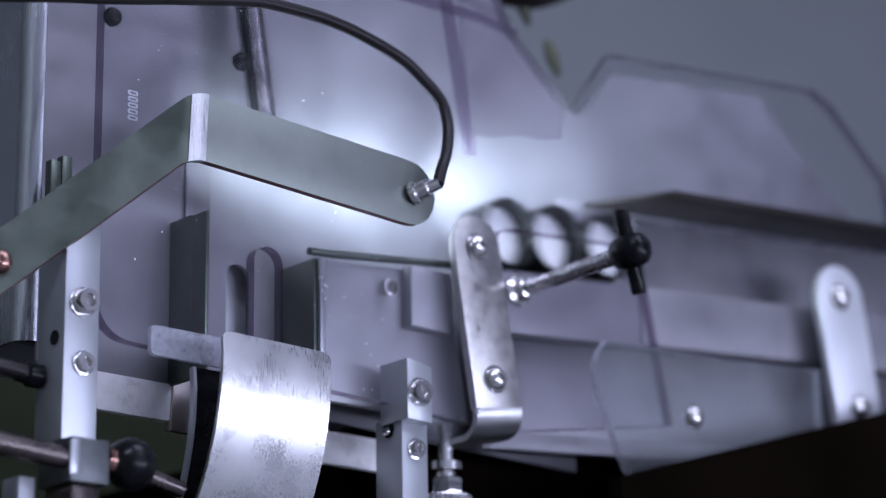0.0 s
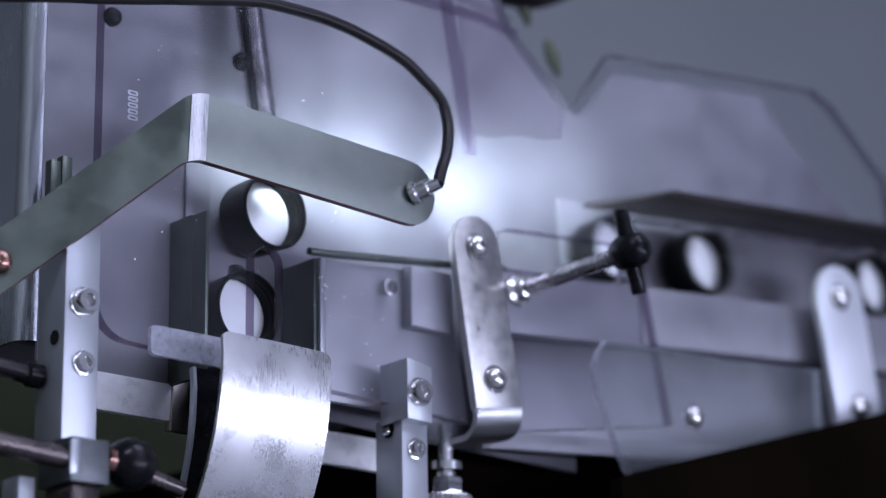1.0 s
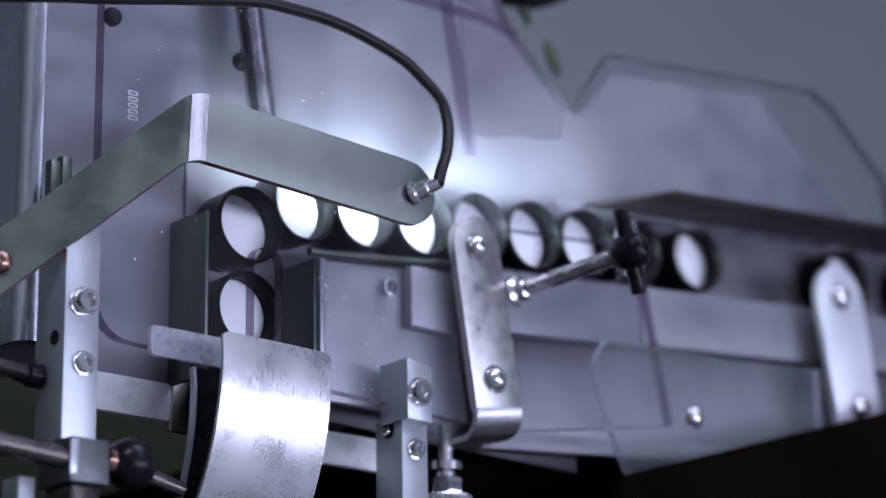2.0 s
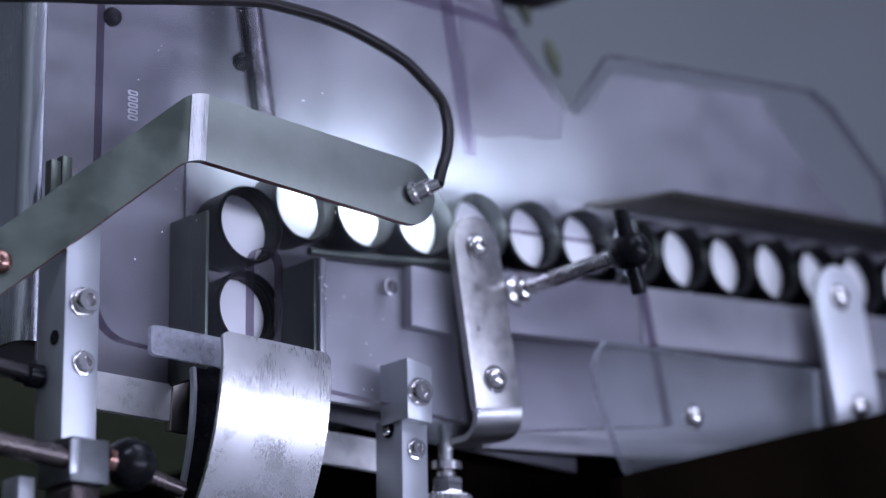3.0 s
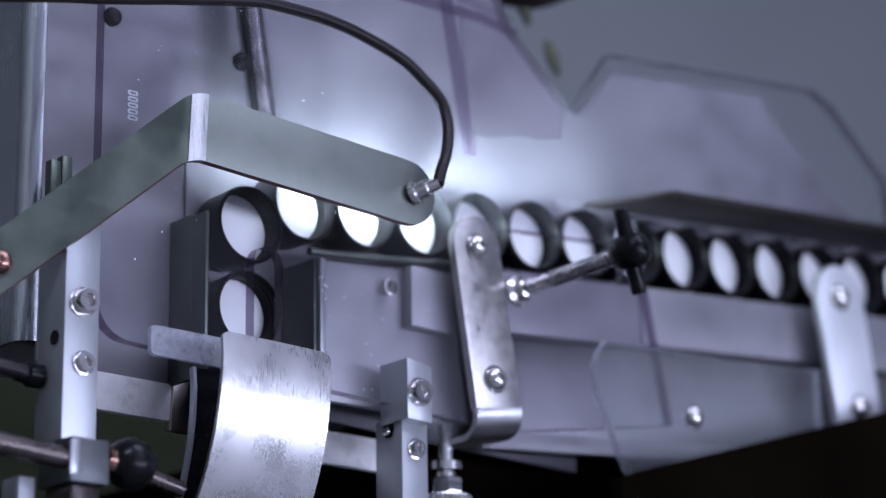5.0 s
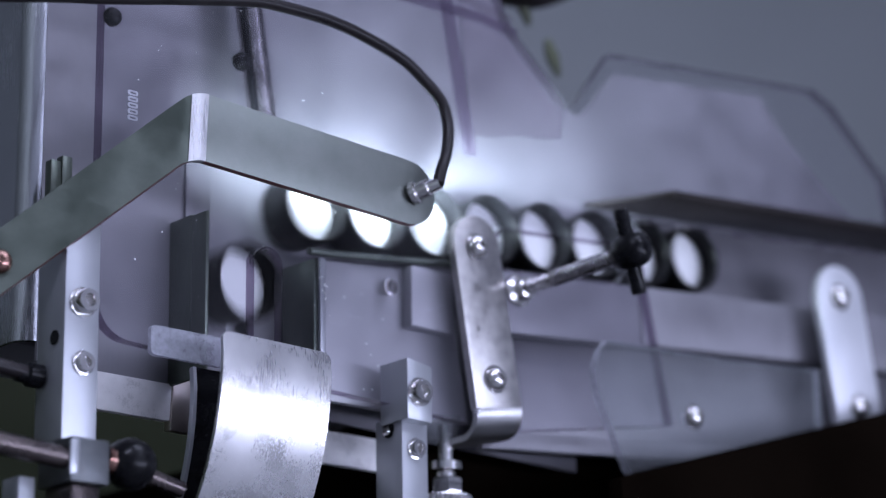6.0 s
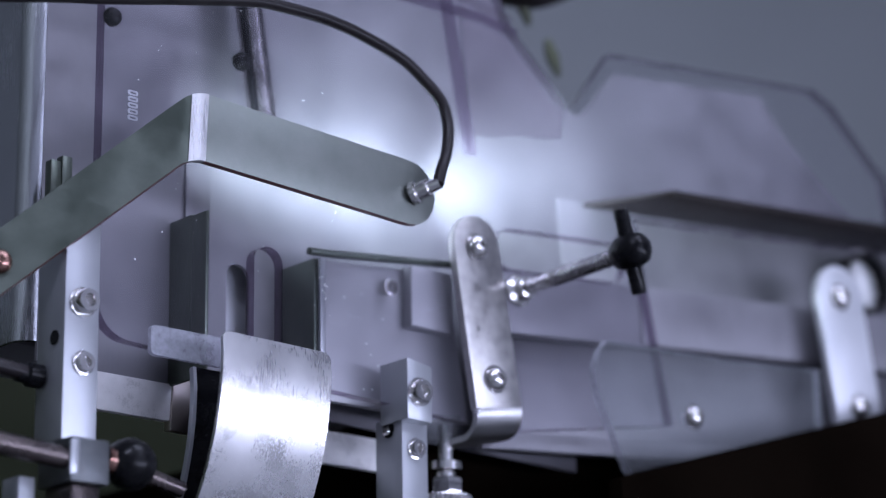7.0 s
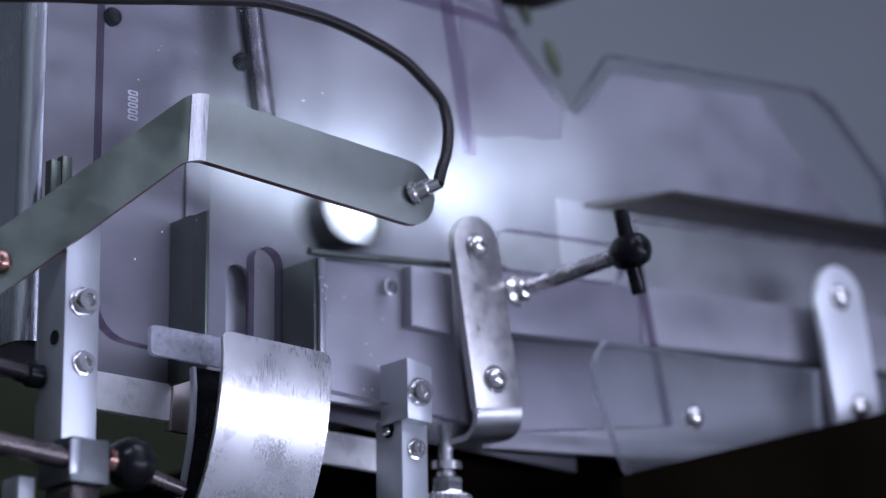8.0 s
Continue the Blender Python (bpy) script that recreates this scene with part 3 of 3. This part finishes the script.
def lower_frame():
    t = thing("frame_post", "square aluminium post under the feeder", "post", "frame posts")
    part("post", box(-84.5, -15, -107, -70.6, 2, -30, 0.5), ALU, t)
    part("side_hole", lathe([(0, 0), (2.6, 0), (2.6, 0.3), (0, 0.3)], facing((-84.6, -9.4, -71.2), (-1, 0, 0))), BLACK, t)
    cap_screw((-77.6, -15, -58.9))
    cap_screw((-76.9, -15, -80.0), 3.4, 3)
    t = thing("frame_post", "square aluminium post under the feeder", "post", "frame posts")
    part("post", box(64.6, -15, -190, 77.3, 0.5, -77.5, 0.6), ALU, t)
    hole = part("side_hole", lathe([(0, 0), (3.3, 0), (3.3, 0.3), (0, 0.3)], facing((64.5, -7.4, -81.8), (-1, 0, 0))), BLACK, t)
    part("screw_end", lathe([(0, 0.3), (1.9, 0.3), (1.7, 0.9), (0, 1.1)], facing((64.5, -6.4, -82.2), (-1, 0, 0)), 16), CHROME, hole, "bright screw end in the hole")
    cap_screw((71.0, -15, -89.6), 3.2, 3)
    t = thing("screw_block", "chamfered aluminium block holding a socket screw", "clamp block")
    out = [(63.3, -79.8), (75.5, -80.2), (75.5, -58.4), (63.3, -56.4)]
    part("block", plate(out, 16, XZ(-20), (), 0.5), ALU, t)
    cap_screw((68.8, -20, -69.1), 4.4, 3.6)
    t = thing("cross_bar", "bright brushed flat cross bar", "bar", "cross bars")
    part("bar", box(-70, 20, -84.6, -15.6, 24, -71.0, 0.4, LEAN(-77.8)), BAR, t)
    part("end", box(-15.4, 19.5, -88, -3, 24, -66, 0.4, LEAN(-77.8)), COPPERY, t, "warm tinted end piece")
    t = thing("cross_bar", "bright brushed flat cross bar", "bar", "cross bars")
    part("bar", box(20, 20, -90.6, 84, 24, -78.0, 0.4, LEAN(-84.3)), BAR, t)


lower_frame()


def curved_chute():
    t = thing("curved_chute", "brushed steel curved chute cheeks under the drop", "chute")
    prof = [(0, 0), (-0.15, 0.02), (-0.5, 0.05), (-1.1, 0.1), (-2, 0.2), (-3, 0.3), (-8, 0.8)] + [(-8 - 100 * math.sin(radians(a)), 0.8 - 100 * (1 - math.cos(radians(a)))) for a in range(3, 63, 3)]
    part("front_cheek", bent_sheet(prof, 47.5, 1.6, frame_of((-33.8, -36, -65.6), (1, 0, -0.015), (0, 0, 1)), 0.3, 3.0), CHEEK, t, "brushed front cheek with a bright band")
    # black in place of the shade that fills the chute
    part("rear_cheek", bent_sheet(prof, 40, 1.6, frame_of((-22, -4, -70.5), (1, 0, 0), (0, 0, 1)), 0.3), BLACK, t, "rear cheek, black for the shade between the cheeks")
    part("rear_edge", bent_sheet(prof, 1.4, 2.4, frame_of((-23.5, -4.4, -70.5), (1, 0, 0), (0, 0, 1)), 0.2), ALU, t, "bright cut edge")


curved_chute()


def clear_tab():
    t = tagged(part("clear_tab", plate(rounded(-47.2, -71.4, -14, -60.6, 2, 4), 2.0, XZ(-12.2), (), 0), MILKY), "small scuffed acrylic tab", "acrylic tab")
    t.visible_shadow = False


clear_tab()


def clamp_stand():
    t = thing("rod_clamp", "dull steel rod clamp with a black ball knob", "clamp")
    part("block", box(-92.8, -34, -125.5, -77.5, -14, -110.5, 0.8), GUN, t)
    part("edge_strip", box(-93.2, -34.6, -123.4, -89.8, -33.4, -111.6, 0.3), ALU, t, "bright aluminium edge strip")
    part("foot", box(-91, -32, -150, -80, -16, -125.7, 0.8), WARM_ROD, t, "brown clamp foot")
    part("collar", lathe([(0, 0), (4.6, 0), (4.6, 4.5), (3.4, 5.5), (0, 5.5)], facing((-77.4, -30, -115.8), (1, 0, -0.1)), 20), RUST_SCREW, t, "coppery collar")
    part("ball_knob", lathe([(0, -9)] + [(9 * math.cos(radians(a)), 9 * math.sin(radians(a))) for a in range(-75, 90, 15)] + [(0, 9)], facing((-67, -30, -116.3), (1, 0, -0.1))), BLACK, t, "black ball knob")
    part("rod", tube([(-190, -30, -111), (-92, -30, -117.4)], 3.8), WARM_ROD, t, "grey round rod")
    part("stud", tube([(-78, -30, -117), (-70, -30, -117), (-46, -30, -122.2)], 2.9), WARM_ROD, t)


clamp_stand()


def thumb_screw():
    t = thing("thumb_screw", "bright levelling screw with knurled thumb wheel", "thumb screw")
    m = frame_of((104.5, 6, -112), (1, 0, 0), (0, 1, 0))
    wheel = lathe([(0, 0), (10, 0), (10.4, 1), (10.4, 11), (9.6, 12), (0, 12)], Matrix.Identity(4), 72)
    for v in wheel.verts:
        if v.co.xy.length > 0.0098 and round(math.atan2(v.co.y, v.co.x) / (2 * math.pi) * 72) % 2:
            v.co.xy *= 0.93
    bmesh.ops.transform(wheel, matrix=m, verts=wheel.verts)
    part("wheel", wheel, CHROME, t, "knurled thumb wheel")
    part("nut", lathe([(0, 12), (6, 12), (6.4, 13), (6.4, 18), (5.6, 19), (0, 19)], m, 6), CHROME, t)
    part("stem", lathe([(0, 19), (4, 19), (4, 21), (6.5, 22), (6.5, 25), (3, 26), (3, 40), (0, 40)], m, 24), CHROME, t)


thumb_screw()


def surroundings():
    tagged(part("machine_cabinet", box(-700, 330, -1250, 900, 800, 40, 4), GREEN), "dark green enamelled machine cabinet behind the feeder", "cabinet")
    # black box put in for the shade below the apron
    tagged(part("under_dark_box", box(112, 40, -1250, 900, 320, -56, 3), DARK), "black box for the dark space under the cap track", "cabinet")
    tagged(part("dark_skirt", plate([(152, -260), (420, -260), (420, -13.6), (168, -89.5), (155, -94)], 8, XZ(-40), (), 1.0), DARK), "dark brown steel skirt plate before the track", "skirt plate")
    t = thing("support_rod", "bright round support rod behind the acrylic cover", "rod")
    part("rod", tube([(-3.3, 9, 165), (9.5, 9, 83), (19.3, 9, 20)], 5.3, 20), STEEL_ROD, t)
    # black line along the rod's left edge
    part("dark_strip", tube([(-9.0, 6, 165), (3.8, 6, 83), (13.6, 6, 20)], 1.5, 10), BLACK, t, "black strip along the rod")
    for x, z in ((221.5, 126.5), (204, 147)):
        bm = lathe([(0, -9.5), (1.8, -8), (4.0, 0), (2.6, 8), (0, 10)], frame_of((x, 60, z), (1, 0, 0.4), (0, 1, 0)) @ Matrix.Scale(0.6, 4, (0, 1, 0)), 10)
        tagged(part("green_tip", bm, OLIVE), "small olive plastic tube end by the hose", "tube end", "tube ends")
    tagged(part("air_hose", tube(smooth_path([(120, 70, 182), (165, 60, 158), (196, 58, 154), (226, 60, 165), (300, 70, 215)]), 9, 14), RUBBER), "black air hose over the track", "hose")


surroundings()


def loose_lines():
    tagged(part("air_hose", tube(smooth_path([(-170, 6, -76), (-118, 0, -80), (-100, -2, -82.3), (-90, -2, -83)]), 2.6, 12), RUBBER), "thin black air hose beside the post", "hose")
    for a in ((20, 60, -112), (26, 62, -118)):
        p = Vector(a)
        tagged(part("cable_run", tube([p, p + Vector((95, 0, 9))], 1.8, 10), RUBBER), "dark cable running behind the lower bars", "cable")
    t = thing("hose_fitting", "black push-in hose fitting on the post", "hose fitting")
    part("body", lathe([(0, 0), (4.2, 0), (4.2, 5), (3.2, 6), (3.2, 9), (0, 9)], facing((-85, -2, -83.5), (-1, 0.1, 0.05)), 18), BLACK, t)
    t = thing("end_block", "bright aluminium end block under the rod", "block")
    part("block", box(-106, -24, -150, -99.6, -14, -123.8, 0.6), ALU, t)
    t = thing("corner_clip", "small steel clip on the housing corner", "clip")
    part("jaw", box(-81.0, 2, -22, -76.6, 6, -3.2, 0.5), STEEL_DULL, t)
    part("jaw", box(-76.4, 2, -22, -72.0, 6, -0.8, 0.5), STEEL_DULL, t)
    t = thing("cover_lip", "bent clear acrylic lip under the cover", "lip")
    prof = [(0, 0)] + [(-10 * math.sin(radians(a)), -10 + 10 * math.cos(radians(a))) for a in range(10, 91, 10)]
    part("lip", bent_sheet(prof, 26, 1.6, frame_of((79, -3, -72), (1, 0, 0.08), (0, 0, 1)), 0.3), CLEAR_SMOKE, t).visible_shadow = False


loose_lines()


def dust():
    """White plastic dust on the guide box and on the cover."""
    bm = bmesh.new()
    rng = random.Random(7)
    spots = [(rng.uniform(38.5, 78), 1.7, rng.uniform(-68, -22)) for _ in range(42)]
    spots += [(rng.gauss(31, 2.2), -10.2, rng.gauss(-36, 7)) for _ in range(26)]
    spots += [(rng.uniform(-62, 40), -10.2, rng.uniform(-50, 70)) for _ in range(40)]
    for x, y, z in spots:
        r = rng.choice((0.14, 0.18, 0.22, 0.34))
        bmesh.ops.create_icosphere(bm, subdivisions=1, radius=r * MM, matrix=Matrix.Translation((x * MM, y * MM, z * MM)) @ Matrix.Diagonal((1, 0.5, rng.uniform(0.6, 1.5), 1)))
    tagged(part("dust", bm, LINER), "white plastic dust specks on plate and cover", "dust", kind="stuff")


dust()

# ---- caps ----
D = 30.0


def cap():
    t = thing("bottle_cap", "black plastic bottle cap with white liner inside", "bottle cap", "caps on the chute")
    m = frame_of((0, 0, 0), (1, 0, 0), (0, 0, 1))
    prof = [(0, -17.5), (13.6, -17.5), (14.4, -16.7), (14.8, -2), (14.8, -0.6), (14.4, 0), (13.9, 0), (13.5, -0.5), (13.4, -10.2)]
    shell = part("shell", lathe(prof, m, 48), CAP_BLACK, t)
    part("liner", lathe([(13.3, -10.2), (13.3, -9.7), (12.6, -9.4), (0, -9.4)], m, 48), LINER, t, "white foam liner")
    for k in range(2):
        z = -2.5 - 2.2 * k
        part("thread", lathe([(13.45, z - 0.7), (13.0, z - 0.3), (13.0, z + 0.3), (13.45, z + 0.7)], m, 40), CAP_BLACK, shell)
    return t


P0 = (5.4, -10.6)


def cap_place(k):
    """Place of a cap k diameters up the track from the drop's top; below it for k < 0."""
    if k >= 1:
        x, z = k * D * U_ROW[0] + 0.9, k * D * U_ROW[2]
    elif k >= 0:
        x1, z1 = D * U_ROW[0] + 0.9, D * U_ROW[2]
        x, z = P0[0] + (x1 - P0[0]) * k, P0[1] + (z1 - P0[1]) * (k ** 0.7)
    else:
        x, z = P0[0] + max(k, -1) * 0.3, P0[1] + 30.5 * k
    return pose(x * MM, 0.0, z * MM)


FIRST = cap()
USED = []


def run(rows):
    """A cap that moves by rows of (seconds, k)."""
    ob = FIRST if not USED else copy_thing(FIRST, Matrix.Identity(4))
    USED.append((ob, rows))


def motions():
    # three that drop at the start, the last of them stopping in the window
    train = [(5.5, 0.0), (5.6, 0.9), (5.7, 2.1), (5.8, 3.4), (5.9, 4.4), (6.0, 5.8), (6.1, 6.8), (6.2, 7.95), (6.3, 9.7), (6.4, 10.8), (6.5, 12.9), (6.6, 15.1), (6.7, 17.6), (6.8, 20.0), (7.0, 24.5)]

    def leave(k):
        out = []
        for t, d in train:
            q = k - d
            if q < 1:
                q = q - 1.15 * min(1 - q, 4.0)
            out.append((t, q))
        return out + [(8.0, out[-1][1])]

    run([(0.0, 4.55), (0.1, 2.1), (0.2, 0.2), (0.3, -1.9), (0.4, -3.1), (5.5, -3.1)] + leave(-3.1 / 1.35)[1:])
    run([(0.0, 5.45), (0.1, 3.3), (0.2, 1.45), (0.3, -0.9), (0.4, -2.1), (5.5, -2.1)] + leave(-2.1 / 1.35)[1:])
    run([(0.0, 6.5), (0.1, 4.2), (0.2, 2.4), (0.3, 0.2), (0.4, -1.08), (5.5, -1.08)] + leave(-1.08 / 1.35)[1:])
    # those that queue up behind: approach rows, then rest at index i
    approach = [
        [(0.3, 15), (0.4, 12.2), (0.5, 9.45), (0.6, 7.8), (0.7, 5.05), (0.8, 3.1), (0.9, 1.25), (1.0, 0.45), (1.1, 0.6), (1.2, 0.5), (1.3, 0.2), (1.4, 0)],
        [(0.7, 14.5), (0.8, 11.6), (0.9, 9.7), (1.0, 6.65), (1.1, 4.85), (1.2, 1.65), (1.3, 1.15), (1.4, 1)],
        [(0.8, 14.2), (0.9, 11.45), (1.0, 8.55), (1.1, 6.4), (1.2, 3.0), (1.3, 2.15), (1.4, 2)],
        [(0.9, 15), (1.0, 12.4), (1.1, 10.5), (1.2, 7.6), (1.3, 5.25), (1.4, 3.2), (1.5, 3)],
        [(1.0, 14.9), (1.1, 12.45), (1.2, 10.4), (1.3, 8.65), (1.4, 6.65), (1.5, 4.2), (1.6, 4)],
        [(1.3, 15), (1.4, 12.1), (1.5, 9.25), (1.6, 7.0), (1.7, 5.0)],
        [(1.3, 16), (1.4, 13.4), (1.5, 10.6), (1.6, 8.4), (1.7, 6.0)],
        [(1.5, 15), (1.6, 12.5), (1.7, 9.95), (1.8, 7.6), (1.9, 7)],
    ]
    for j in range(8, 15):
        s = 1.72 + 0.11 * (j - 8)
        approach.append([(round(s, 2), 15.2), (round(s + 0.15, 2), (15.2 + j) / 2 + 0.3), (round(s + 0.3, 2), j)])
    for i, rows in enumerate(approach):
        start = 16.5 + i * 1.02
        run([(0.0, start), (rows[0][0] - 0.2, start)] + rows + [(5.5, float(i))] + leave(i)[1:])
    # stragglers
    for n, rows in enumerate((
            [(6.4, 15.5), (6.5, 11.45), (6.6, 7.0), (6.7, 4.3), (6.8, 2.2), (6.9, 0.15), (7.0, -2.5), (7.1, -6.0), (7.2, -10)],
            [(6.9, 15), (7.0, 12.2), (7.1, 9.75), (7.2, 7.6), (7.3, 4.1), (7.4, 1.1), (7.5, -2.0), (7.6, -5.0), (7.7, -9)],
            [(7.0, 15), (7.1, 12.6), (7.2, 10.7), (7.3, 7.5), (7.4, 4.85), (7.5, 0.9), (7.6, -0.9), (7.7, -4), (7.8, -8)],
            [(7.5, 15), (7.6, 12.2), (7.7, 10.2), (7.8, 7.45), (7.9, 5.1), (8.0, 1.85)])):
        start = 34 + n * 1.02
        rest = [] if rows[-1][0] >= 8.0 else [(8.0, rows[-1][1])]
        run([(0.0, start), (rows[0][0] - 0.4, start)] + rows + rest)
    for ob, rows in USED:
        walk(ob, [(t, cap_place(k)) for t, k in rows])


motions()
